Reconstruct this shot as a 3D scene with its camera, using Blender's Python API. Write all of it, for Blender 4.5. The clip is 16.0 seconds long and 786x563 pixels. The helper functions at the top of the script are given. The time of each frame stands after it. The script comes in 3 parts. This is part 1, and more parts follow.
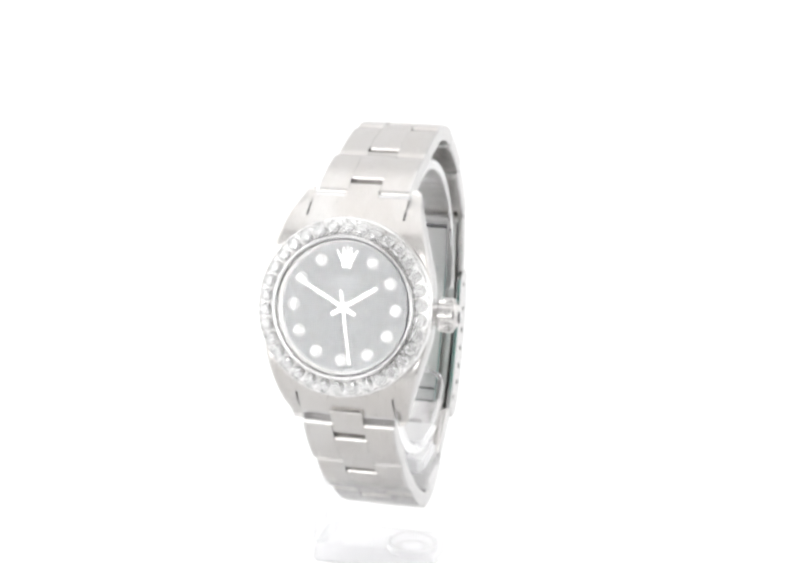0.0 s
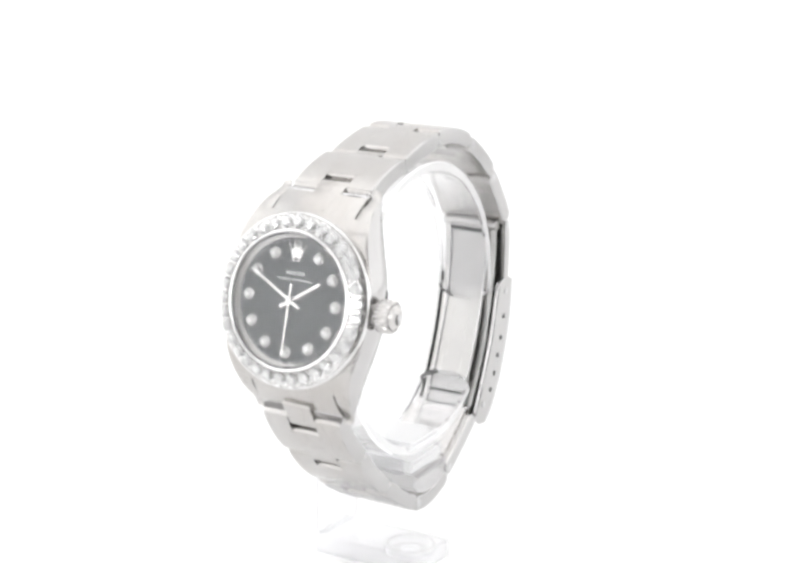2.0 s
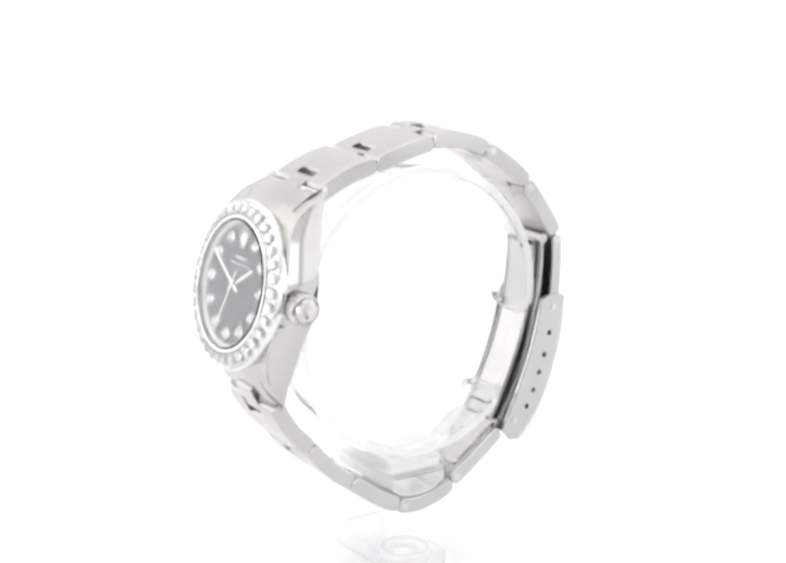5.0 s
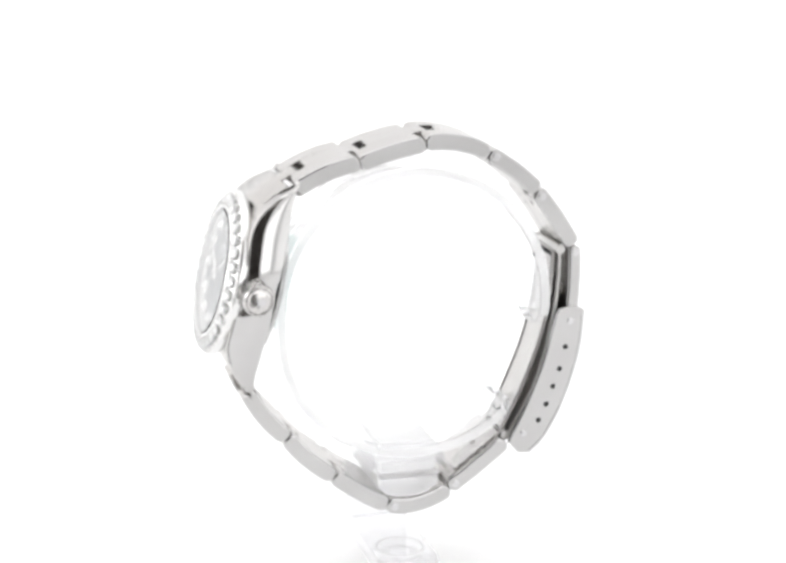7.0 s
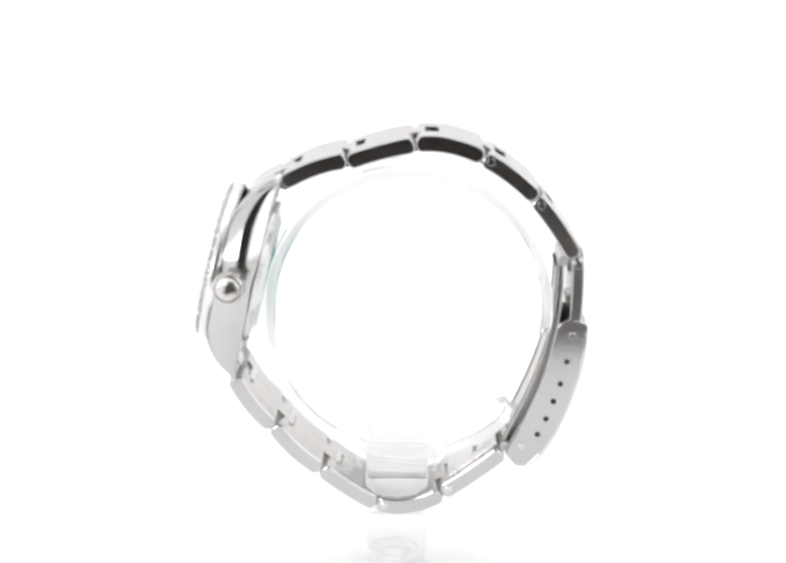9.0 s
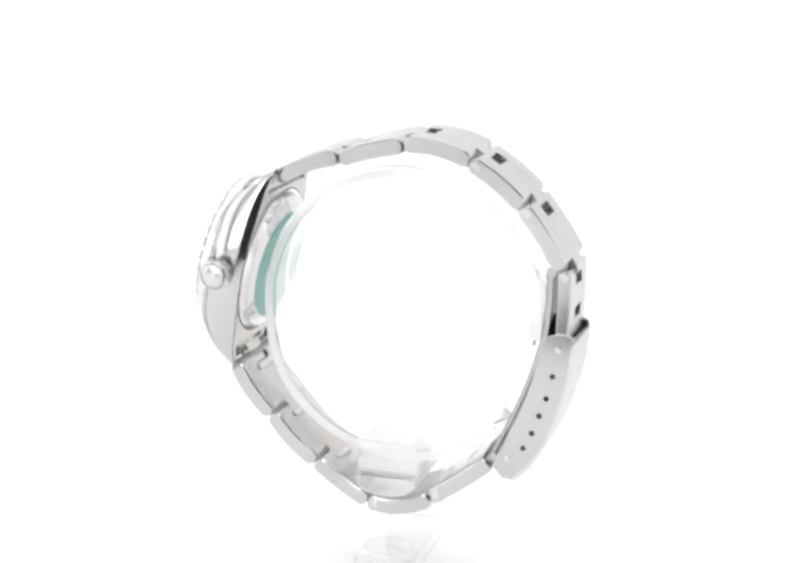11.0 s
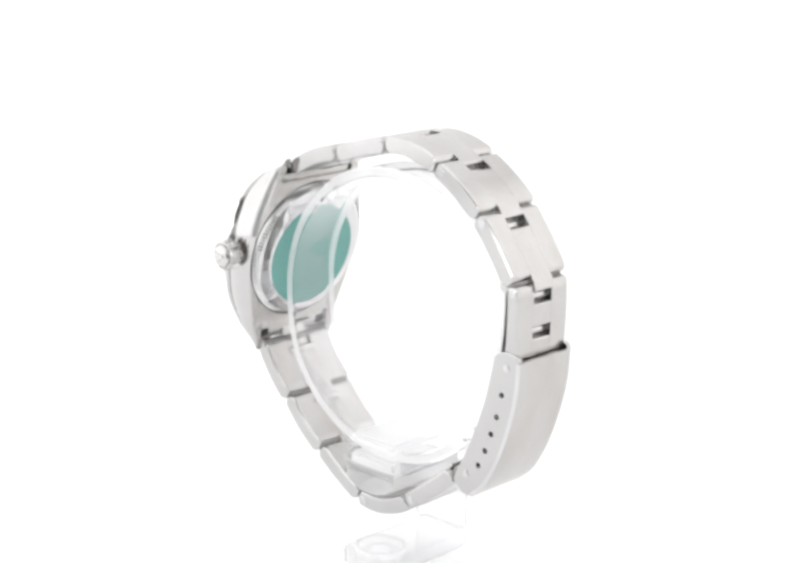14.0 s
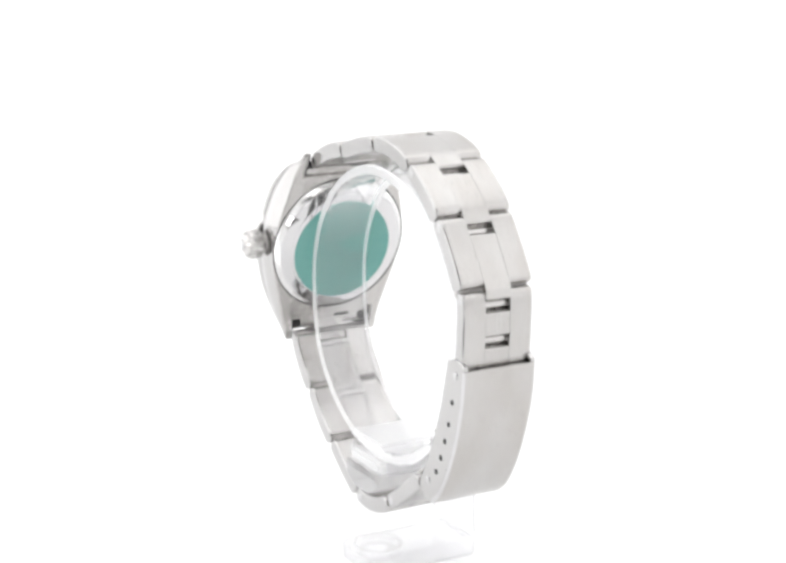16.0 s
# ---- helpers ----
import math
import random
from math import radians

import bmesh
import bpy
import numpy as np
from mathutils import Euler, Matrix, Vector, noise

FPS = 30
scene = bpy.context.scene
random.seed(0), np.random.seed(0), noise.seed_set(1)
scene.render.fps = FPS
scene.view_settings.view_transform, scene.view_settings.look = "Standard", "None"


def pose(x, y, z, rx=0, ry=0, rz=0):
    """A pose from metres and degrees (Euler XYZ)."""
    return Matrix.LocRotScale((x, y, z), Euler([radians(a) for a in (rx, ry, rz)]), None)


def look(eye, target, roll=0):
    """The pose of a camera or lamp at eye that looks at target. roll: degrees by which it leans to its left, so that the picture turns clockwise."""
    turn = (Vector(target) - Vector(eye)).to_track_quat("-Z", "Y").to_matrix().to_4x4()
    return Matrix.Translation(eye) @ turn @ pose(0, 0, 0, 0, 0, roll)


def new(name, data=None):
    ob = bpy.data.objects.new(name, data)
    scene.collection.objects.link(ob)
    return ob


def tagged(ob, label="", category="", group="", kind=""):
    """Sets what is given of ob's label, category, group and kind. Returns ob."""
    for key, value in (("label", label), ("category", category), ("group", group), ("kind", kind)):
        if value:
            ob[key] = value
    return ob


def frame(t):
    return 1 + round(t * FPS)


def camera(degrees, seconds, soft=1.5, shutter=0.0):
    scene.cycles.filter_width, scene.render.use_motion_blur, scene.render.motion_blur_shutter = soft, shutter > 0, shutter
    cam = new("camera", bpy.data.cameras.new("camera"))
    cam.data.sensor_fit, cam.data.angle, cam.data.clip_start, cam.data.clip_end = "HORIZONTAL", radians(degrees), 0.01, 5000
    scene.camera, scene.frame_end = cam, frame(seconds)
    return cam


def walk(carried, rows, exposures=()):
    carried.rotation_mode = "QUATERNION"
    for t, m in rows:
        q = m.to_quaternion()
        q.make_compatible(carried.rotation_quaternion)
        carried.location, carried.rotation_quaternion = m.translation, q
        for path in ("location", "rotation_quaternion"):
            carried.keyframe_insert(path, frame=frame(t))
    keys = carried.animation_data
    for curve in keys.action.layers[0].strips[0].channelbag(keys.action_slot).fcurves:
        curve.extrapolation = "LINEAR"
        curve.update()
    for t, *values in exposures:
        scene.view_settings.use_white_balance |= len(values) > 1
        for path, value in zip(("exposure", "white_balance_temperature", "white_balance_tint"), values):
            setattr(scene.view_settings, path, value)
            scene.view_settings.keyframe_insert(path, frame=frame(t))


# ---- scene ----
# A small steel wristwatch on a clear acrylic stand turns slowly inside a white photo light box.
# Lengths in the mesh code are millimetres; part() brings them to metres. z = 0 is the box's floor.

# ---- camera ----
EYE = Vector((0.0, -0.23747, 0.1065))
PITCH, YAW, ROLL = radians(14.598), radians(-0.116), 0.45
AHEAD = Vector((math.sin(YAW) * math.cos(PITCH), math.cos(YAW) * math.cos(PITCH), -math.sin(PITCH)))
cam = camera(26.816, 16.0, soft=3.4)
STILL = look(EYE, EYE + AHEAD, ROLL)
walk(cam, [(0, STILL), (16, STILL)])


def turn_at(t):
    """Degrees of the turntable about the vertical axis at t seconds."""
    return -(8.58884 * (t - 9) + 0.0016279 * (t - 9) ** 2)


# ---- light: a ceiling panel of the box and an added fill lamp beside the camera (the softbox on its other side is a glowing mesh below) ----
world = bpy.data.worlds.new("room")
scene.world = world
world.use_nodes = True
world.node_tree.nodes["Background"].inputs["Color"].default_value = (1.0, 0.93, 0.88, 1)
world.node_tree.nodes["Background"].inputs["Strength"].default_value = 0.5


def area_lamp(name, eye, target, sx, sy, watts, colour=(1, 1, 1)):
    data = bpy.data.lights.new(name, "AREA")
    data.shape, data.size, data.size_y, data.energy, data.color = "RECTANGLE", sx, sy, watts, colour
    ob = new(name, data)
    ob.matrix_world = look(eye, target)
    return ob


area_lamp("ceiling_panel", (0, 0.04, 0.465), (0, 0.0401, 0), 0.56, 0.48, 0.69)
# unseen fill, added to brighten the right front
area_lamp("fill_lamp_right", (0.146, -0.244, 0.115), (0.146, 0, 0.115), 0.163, 0.15, 0.08)
# the fabric sides of the box, lit evenly from outside
area_lamp("side_panel_left", (-0.296, 0.04, 0.20), (0, 0.04, 0.20), 0.46, 0.38, 0.41)
area_lamp("side_panel_right", (0.296, 0.04, 0.20), (0, 0.04, 0.20), 0.46, 0.38, 0.265)


# ---- materials ----
def material(name, colour, rough=0.5, metal=0.0):
    m = bpy.data.materials.new(name)
    m.use_nodes = True
    b = m.node_tree.nodes["Principled BSDF"]
    b.inputs["Base Color"].default_value = (*colour, 1)
    b.inputs["Roughness"].default_value, b.inputs["Metallic"].default_value = rough, metal
    return m, m.node_tree, b


def node(tree, kind, **values):
    n = tree.nodes.new(kind)
    for key, value in values.items():
        n.inputs[key.replace("_", " ")].default_value = value
    return n


def scaled_noise(tree, stretch, detail=4.0):
    """Noise in object space, stretched per axis; stretch is in cycles a metre."""
    co = tree.nodes.new("ShaderNodeTexCoord")
    mp = tree.nodes.new("ShaderNodeMapping")
    mp.inputs["Scale"].default_value = stretch
    nz = node(tree, "ShaderNodeTexNoise", Scale=1.0, Detail=detail, Roughness=0.6)
    tree.links.new(co.outputs["Object"], mp.inputs["Vector"])
    tree.links.new(mp.outputs["Vector"], nz.inputs["Vector"])
    return nz.outputs["Fac"]


def ranged(tree, value, low, high):
    r = node(tree, "ShaderNodeMapRange")
    r.inputs["From Min"].default_value, r.inputs["From Max"].default_value = 0.3, 0.7
    r.inputs["To Min"].default_value, r.inputs["To Max"].default_value = low, high
    tree.links.new(value, r.inputs["Value"])
    return r.outputs["Result"]


def mixed(tree, fac, a, b):
    r = tree.nodes.new("ShaderNodeMix")
    r.data_type = "RGBA"
    r.inputs["A"].default_value, r.inputs["B"].default_value = (*a, 1), (*b, 1)
    tree.links.new(fac, r.inputs["Factor"])
    return r.outputs["Result"]


def steel(name, light, dark, rough_low, rough_high, grain, bump, blotch=(90, 90, 90)):
    m, tree, b = material(name, light, rough_low, 1.0)
    g = scaled_noise(tree, grain, 3)
    c = scaled_noise(tree, blotch, 4)
    tree.links.new(mixed(tree, ranged(tree, c, 0, 1), light, dark), b.inputs["Base Color"])
    tree.links.new(ranged(tree, g, rough_low, rough_high), b.inputs["Roughness"])
    bp = node(tree, "ShaderNodeBump", Strength=bump, Distance=0.00002)
    tree.links.new(g, bp.inputs["Height"])
    tree.links.new(bp.outputs["Normal"], b.inputs["Normal"])
    return m


BRUSHED = steel("brushed_steel", (0.52, 0.511, 0.502), (0.462, 0.442, 0.425), 0.19, 0.30, (500, 14000, 500), 0.26, (70, 160, 70))
FLANK = steel("fine_polished_flank", (0.535, 0.528, 0.525), (0.49, 0.482, 0.478), 0.09, 0.15, (6000, 700, 6000), 0.05)
SIDE = steel("satin_link_side", (0.52, 0.515, 0.512), (0.475, 0.468, 0.464), 0.09, 0.16, (900, 900, 9000), 0.06)
POLISHED = steel("polished_steel", (0.62, 0.615, 0.62), (0.57, 0.565, 0.57), 0.03, 0.08, (3000, 3000, 3000), 0.03)
SATIN = steel("satin_inner_steel", (0.59, 0.577, 0.567), (0.54, 0.526, 0.516), 0.18, 0.30, (400, 9000, 400), 0.2)
BLADE = steel("sheet_steel", (0.57, 0.56, 0.55), (0.50, 0.49, 0.48), 0.26, 0.40, (300, 5000, 300), 0.15)
RHODIUM = steel("white_gold", (0.74, 0.73, 0.72), (0.68, 0.67, 0.66), 0.18, 0.28, (4000, 4000, 4000), 0.03)
BRIGHT = steel("rhodium_plated_setting", (0.74, 0.735, 0.73), (0.68, 0.675, 0.67), 0.16, 0.26, (5000, 5000, 5000), 0.2)
# steel darkened in colour to stand in for shade in deep gaps
PIN = steel("shade_dark_steel", (0.34, 0.33, 0.325), (0.26, 0.25, 0.245), 0.3, 0.45, (2000, 2000, 2000), 0.1)
# flat black; on notches, slots, holes and the groove it paints their shade
BLACK, _, _ = material("black_and_recess_shade", (0.012, 0.012, 0.013), 0.7)

DIAL, tree, b = material("black_lacquer_dial", (0.012, 0.013, 0.016), 0.35)
b.inputs["IOR"].default_value = 1.15
tree.links.new(mixed(tree, scaled_noise(tree, (400, 400, 400)), (0.052, 0.057, 0.068), (0.064, 0.070, 0.083)), b.inputs["Base Color"])
PRINT, _, _ = material("silver_print", (0.52, 0.53, 0.55), 0.4)
GREEN, tree, b = material("green_sticker_film", (0.10, 0.36, 0.32), 0.14)
tree.links.new(mixed(tree, scaled_noise(tree, (500, 500, 900)), (0.12, 0.335, 0.30), (0.155, 0.385, 0.345)), b.inputs["Base Color"])
WHITE, tree, b = material("white_box_lining", (0.9, 0.9, 0.9), 0.7)
tree.links.new(mixed(tree, scaled_noise(tree, (25, 25, 25)), (0.905, 0.905, 0.905), (0.925, 0.925, 0.925)), b.inputs["Base Color"])
PAPER, tree, b = material("white_sweep_paper", (0.95, 0.95, 0.95), 0.6)
tree.links.new(mixed(tree, scaled_noise(tree, (40, 40, 40)), (0.96, 0.96, 0.96), (0.975, 0.975, 0.975)), b.inputs["Base Color"])
# grey of the added corner panel, set for what the dial reflects
CORNER_GREY, tree, b = material("corner_reflection_grey", (0.42, 0.42, 0.43), 0.8)
tree.links.new(mixed(tree, scaled_noise(tree, (60, 60, 60)), (0.43, 0.43, 0.44), (0.48, 0.48, 0.49)), b.inputs["Base Color"])
CHARCOAL, tree, b = material("dark_studio_wall", (0.12, 0.11, 0.105), 0.8)
tree.links.new(mixed(tree, scaled_noise(tree, (3, 3, 3)), (0.06, 0.052, 0.048), (0.085, 0.074, 0.068)), b.inputs["Base Color"])


def clear(name, ior, tint, rough=0.0):
    m = bpy.data.materials.new(name)
    m.use_nodes = True
    tree = m.node_tree
    tree.nodes.remove(tree.nodes["Principled BSDF"])
    g = node(tree, "ShaderNodeBsdfGlass", Color=(*tint, 1), Roughness=rough, IOR=ior)
    tree.links.new(g.outputs[0], tree.nodes["Material Output"].inputs["Surface"])
    return m


def plastic(name, tint):
    """Clear sheet: lets the light straight through, with a gloss that grows at grazing angles."""
    m = bpy.data.materials.new(name)
    m.use_nodes = True
    tree = m.node_tree
    tree.nodes.remove(tree.nodes["Principled BSDF"])
    t = node(tree, "ShaderNodeBsdfTransparent", Color=(*tint, 1))
    g = node(tree, "ShaderNodeBsdfGlossy", Color=(1, 1, 1, 1), Roughness=0.02)
    w = node(tree, "ShaderNodeLayerWeight", Blend=0.5)
    p = tree.nodes.new("ShaderNodeMath")
    p.operation, p.inputs[1].default_value = "POWER", 2.6
    f = tree.nodes.new("ShaderNodeMath")
    f.operation, f.inputs[1].default_value, f.inputs[2].default_value = "MULTIPLY_ADD", 0.82, 0.025
    tree.links.new(w.outputs["Facing"], p.inputs[0])
    tree.links.new(p.outputs[0], f.inputs[0])
    x = tree.nodes.new("ShaderNodeMixShader")
    tree.links.new(f.outputs[0], x.inputs[0])
    tree.links.new(t.outputs[0], x.inputs[1])
    tree.links.new(g.outputs[0], x.inputs[2])
    tree.links.new(x.outputs[0], tree.nodes["Material Output"].inputs["Surface"])
    return m




def milky(name, tint, amount, base=None, clarity=(0.955, 0.955, 0.96)):
    """Acrylic that scatters part of the light: satin cut edges, thick cast blocks."""
    m = base or plastic(name, clarity)
    tree = m.node_tree
    d = node(tree, "ShaderNodeBsdfDiffuse", Color=(*tint, 1))
    t = node(tree, "ShaderNodeBsdfTranslucent", Color=(*tint, 1))
    inner, outer = tree.nodes.new("ShaderNodeMixShader"), tree.nodes.new("ShaderNodeMixShader")
    inner.inputs[0].default_value, outer.inputs[0].default_value = 0.5, amount
    end = tree.nodes["Material Output"].inputs["Surface"]
    clear_part = end.links[0].from_socket
    tree.links.new(d.outputs[0], inner.inputs[1])
    tree.links.new(t.outputs[0], inner.inputs[2])
    tree.links.new(clear_part, outer.inputs[1])
    tree.links.new(inner.outputs[0], outer.inputs[2])
    tree.links.new(outer.outputs[0], end)
    return m


EDGE = milky("acrylic_cut_edge", (1.0, 1.0, 1.0), 0.55)
SHEET = milky("clear_acrylic_sheet", (1.0, 1.0, 1.0), 0.03)
CAST = milky("cast_acrylic_block", (1.0, 1.0, 1.0), 0.36, clarity=(0.985, 0.985, 0.988))
FOOT = milky("thick_acrylic", (1.0, 1.0, 1.0), 0.12, clarity=(0.94, 0.94, 0.946))
RIM = clear("polished_acrylic_bevel", 1.49, (0.97, 0.97, 0.975))
SAPPHIRE = clear("sapphire_crystal", 1.58, (0.99, 0.99, 0.99))
DIAMOND, tree, b = material("diamond", (0.99, 0.99, 0.99), 0.0)
b.inputs["Transmission Weight"].default_value, b.inputs["IOR"].default_value = 0.76, 2.2
SOFTBOX, tree, b = material("softbox_cloth", (0.9, 0.9, 0.9), 0.6)
b.inputs["Emission Color"].default_value = (1, 1, 1, 1)
co, axis, fade = tree.nodes.new("ShaderNodeTexCoord"), tree.nodes.new("ShaderNodeSeparateXYZ"), tree.nodes.new("ShaderNodeMapRange")
fade.interpolation_type = "SMOOTHSTEP"
for key, value in (("From Min", -0.252), ("From Max", -0.196), ("To Min", 0.0), ("To Max", 4.9)):
    fade.inputs[key].default_value = value
tree.links.new(co.outputs["Object"], axis.inputs[0])
tree.links.new(axis.outputs["X"], fade.inputs["Value"])
tree.links.new(fade.outputs["Result"], b.inputs["Emission Strength"])

# ---- mesh helpers ----
MM = 0.001


def part(name, bm, mats, parent=None, label="", smooth=20, matrix=None):
    """Links a bmesh in millimetres as one mesh object under a thing or a part."""
    if matrix is not None:
        bm.transform(matrix)
    bm.transform(Matrix.Scale(MM, 4))
    bmesh.ops.recalc_face_normals(bm, faces=bm.faces)
    me = bpy.data.meshes.new(name)
    bm.to_mesh(me)
    bm.free()
    for m in mats if isinstance(mats, (list, tuple)) else [mats]:
        me.materials.append(m)
    if smooth:
        me.shade_smooth()
        me.set_sharp_from_angle(angle=radians(smooth))
        for p in me.polygons:
            if len(p.vertices) > 4:
                p.use_smooth = False
    ob = new(name, me)
    ob.parent = parent
    if label:
        ob["label"] = label
    return ob


def rings(loops, close=True, cap=True):
    """A skin over loops of equally many points; close: the last point joins the first."""
    bm = bmesh.new()
    rows = [[bm.verts.new(p) for p in loop] for loop in loops]
    n = len(rows[0])
    for a, b in zip(rows, rows[1:]):
        for i in range(n if close else n - 1):
            j = (i + 1) % n
            bm.faces.new((a[i], a[j], b[j], b[i]))
    if cap:
        bm.faces.new(rows[0][::-1])
        bm.faces.new(rows[-1])
    return bm


def inset(poly, d):
    """A closed polygon in the plane, moved inwards by d (counter-clockwise order)."""
    n, made = len(poly), []
    for i in range(n):
        p, q, r = (Vector(poly[(i + k) % n]) for k in (-1, 0, 1))
        e, f = (q - p).normalized(), (r - q).normalized()
        m = Vector((-e.y - f.y, e.x + f.x))
        m = m.normalized() if m.length > 1e-6 else Vector((-e.y, e.x))
        made.append(q + m * d / max(0.5, m.dot(Vector((-e.y, e.x)))))
    return made


def ccw(poly):
    area = sum(a[0] * b[1] - b[0] * a[1] for a, b in zip(poly, poly[1:] + poly[:1]))
    return poly if area > 0 else poly[::-1]


def prism(poly, y0, y1, bevel, bevel_1=None):
    """A profile in (x, z) drawn out from y0 to y1, with bevelled rims. Its end faces take material slot 1."""
    poly = ccw([tuple(p) for p in poly])
    b, c = bevel, bevel if bevel_1 is None else bevel_1
    loops = []
    for y, d in ((y0, b), (y0 + b * 0.3, b * 0.3), (y0 + b, 0), (y1 - c, 0), (y1 - c * 0.3, c * 0.3), (y1, c)):
        loops.append([(p[0], y, p[1]) for p in inset(poly, d)])
    bm = rings(loops)
    for f in bm.faces:
        f.normal_update()
        if abs(f.normal.y) > 0.35:
            f.material_index = 1
    return bm


def bent(points, n=9):
    """The curve through three or more points (x, z), evenly stepped."""
    pts = [Vector(p) for p in points]
    if len(pts) == 3:
        a, m, c = pts
        ctrl = 2 * m - (a + c) / 2
        return [(1 - t) ** 2 * a + 2 * t * (1 - t) * ctrl + t * t * c for t in (i / (n - 1) for i in range(n))]
    made = []
    for i in range(len(pts) - 1):
        p = [pts[max(i - 1, 0)], pts[i], pts[i + 1], pts[min(i + 2, len(pts) - 1)]]
        for k in range(n):
            t = k / n
            made.append(0.5 * (2 * p[1] + (p[2] - p[0]) * t + (2 * p[0] - 5 * p[1] + 4 * p[2] - p[3]) * t * t
                               + (3 * p[1] - p[0] - 3 * p[2] + p[3]) * t ** 3))
    return made + [pts[-1]]


def band(curve, thick, round_ends=True):
    """The outline of a strip about a curve: a bar with half-round or square ends."""
    left, right = [], []
    for i, p in enumerate(curve):
        d = (curve[min(i + 1, len(curve) - 1)] - curve[max(i - 1, 0)]).normalized()
        o = Vector((-d.y, d.x)) * thick / 2
        left.append(p + o)
        right.append(p - o)
    def cap(end, back):
        if not round_ends:
            return []
        d = (end - back).normalized()
        o = Vector((-d.y, d.x))
        return [end + (d * math.sin(a) * 0.8 * float(round_ends) + o * math.cos(a)) * thick / 2 for a in (radians(k) for k in range(15, 166, 15))]
    return left + cap(curve[-1], curve[-2]) + right[::-1] + cap(curve[0], curve[1])


def revolve(profile, steps=96, wave=None):
    """A body of revolution about z from (r, z) pairs."""
    bm = bmesh.new()
    rows = []
    for k, (r, z) in enumerate(profile):
        ring = []
        for i in range(steps):
            a = 2 * math.pi * i / steps
            rr = r + (wave(k, i) if wave else 0)
            ring.append(bm.verts.new((rr * math.cos(a), rr * math.sin(a), z)))
        rows.append(ring)
    for a, b in zip(rows, rows[1:]):
        for i in range(steps):
            j = (i + 1) % steps
            bm.faces.new((a[i], a[j], b[j], b[i]))
    return bm, rows


def disc_solid(profile, steps=96, wave=None):
    bm, rows = revolve(profile, steps, wave)
    bm.faces.new(rows[0][::-1])
    bm.faces.new(rows[-1])
    return bm


def box(x0, x1, y0, y1, z0, z1, bevel=0.0):
    bm = bmesh.new()
    bmesh.ops.create_cube(bm, size=1)
    bm.transform(Matrix.Translation(((x0 + x1) / 2, (y0 + y1) / 2, (z0 + z1) / 2)) @ Matrix.Diagonal((x1 - x0, y1 - y0, z1 - z0, 1)))
    if bevel:
        bmesh.ops.bevel(bm, geom=bm.edges[:], offset=bevel, segments=2, affect="EDGES")
    return bm


# ---- the light box ----
def light_box():
    # floor and back wall are one sheet with a wide cove
    prof = [(-125, 0), (60, 0), (170, 0)] + [(170 + 120 * math.sin(radians(a)), 120 - 120 * math.cos(radians(a))) for a in range(10, 91, 10)] + [(290, 300), (290, 470)]
    outer = [(y + (3 if z > 60 else 0), z - (3 if z < 470 and z <= 120 else 0)) for y, z in prof]
    bm = rings([[(-300, y, z) for y, z in prof + outer[::-1]], [(300, y, z) for y, z in prof + outer[::-1]]])
    floor = part("floor", bm, PAPER)
    tagged(floor, "seamless white sweep of the light box floor and back", "floor", kind="structure")
    for name, x0, x1 in (("floor_wing_left", -300, -60), ("floor_wing_right", 52, 300)):
        tagged(part(name, box(x0, x1, -250, -125.2, -3, 0), WHITE), "white floor flap beside the camera opening", "floor", kind="structure")
    for name, x0, x1 in (("front_panel_left", -255, -60), ("front_panel_right", 52, 300)):
        tagged(part(name, box(x0, x1, -254, -250.2, -3, 470), WHITE), "white front flap beside the camera opening", "wall", kind="structure")
    for name, x0, x1, y0 in (("wall_left", -304, -300.5, -205), ("wall_right", 300.5, 304, -254)):
        tagged(part(name, box(x0, x1, y0, 296, -3, 470), WHITE), "plain white side wall of the light box", "wall", kind="structure")
    # unseen panel, added so that the crystal reflects a middle grey
    corner = [(-255.5, -250), (-300.5, -205.5), (-303, -208), (-258, -252.5)]
    tagged(part("corner_panel", rings([[(x, y, -3) for x, y in corner], [(x, y, 470) for x, y in corner]]), CORNER_GREY, smooth=0), "unseen grey panel added across the corner for the dial's reflection", "wall", kind="structure")
    tagged(part("ceiling", box(-304, 304, -254, 296, 470.5, 474), WHITE), "plain white ceiling of the light box", "ceiling", kind="structure")
    tagged(part("softbox", box(-254, -64, -249, -244, 68, 132, 1.5), SOFTBOX), "white glowing softbox cloth beside the camera opening", "lamp", kind="structure")
    # the unlit studio behind the camera
    tagged(part("wall_front", box(-1500, 1500, -1504, -1500, -3.5, 1500), CHARCOAL), "dark studio wall behind the camera", "wall", kind="structure")
    # added out of view to keep the world's light from the left
    tagged(part("wall_side", box(-1504, -1500, -1500, 1500, -3.5, 1500), CHARCOAL), "unseen dark wall added beside the light box to block the world's light", "wall", kind="structure")
    tagged(part("ground", box(-1500, 1500, -1500, 1500, -8, -3.6), CHARCOAL), "dark studio table top under the light box", "floor", kind="structure")


light_box()

# ---- the acrylic stand ----
Z0 = 106.5


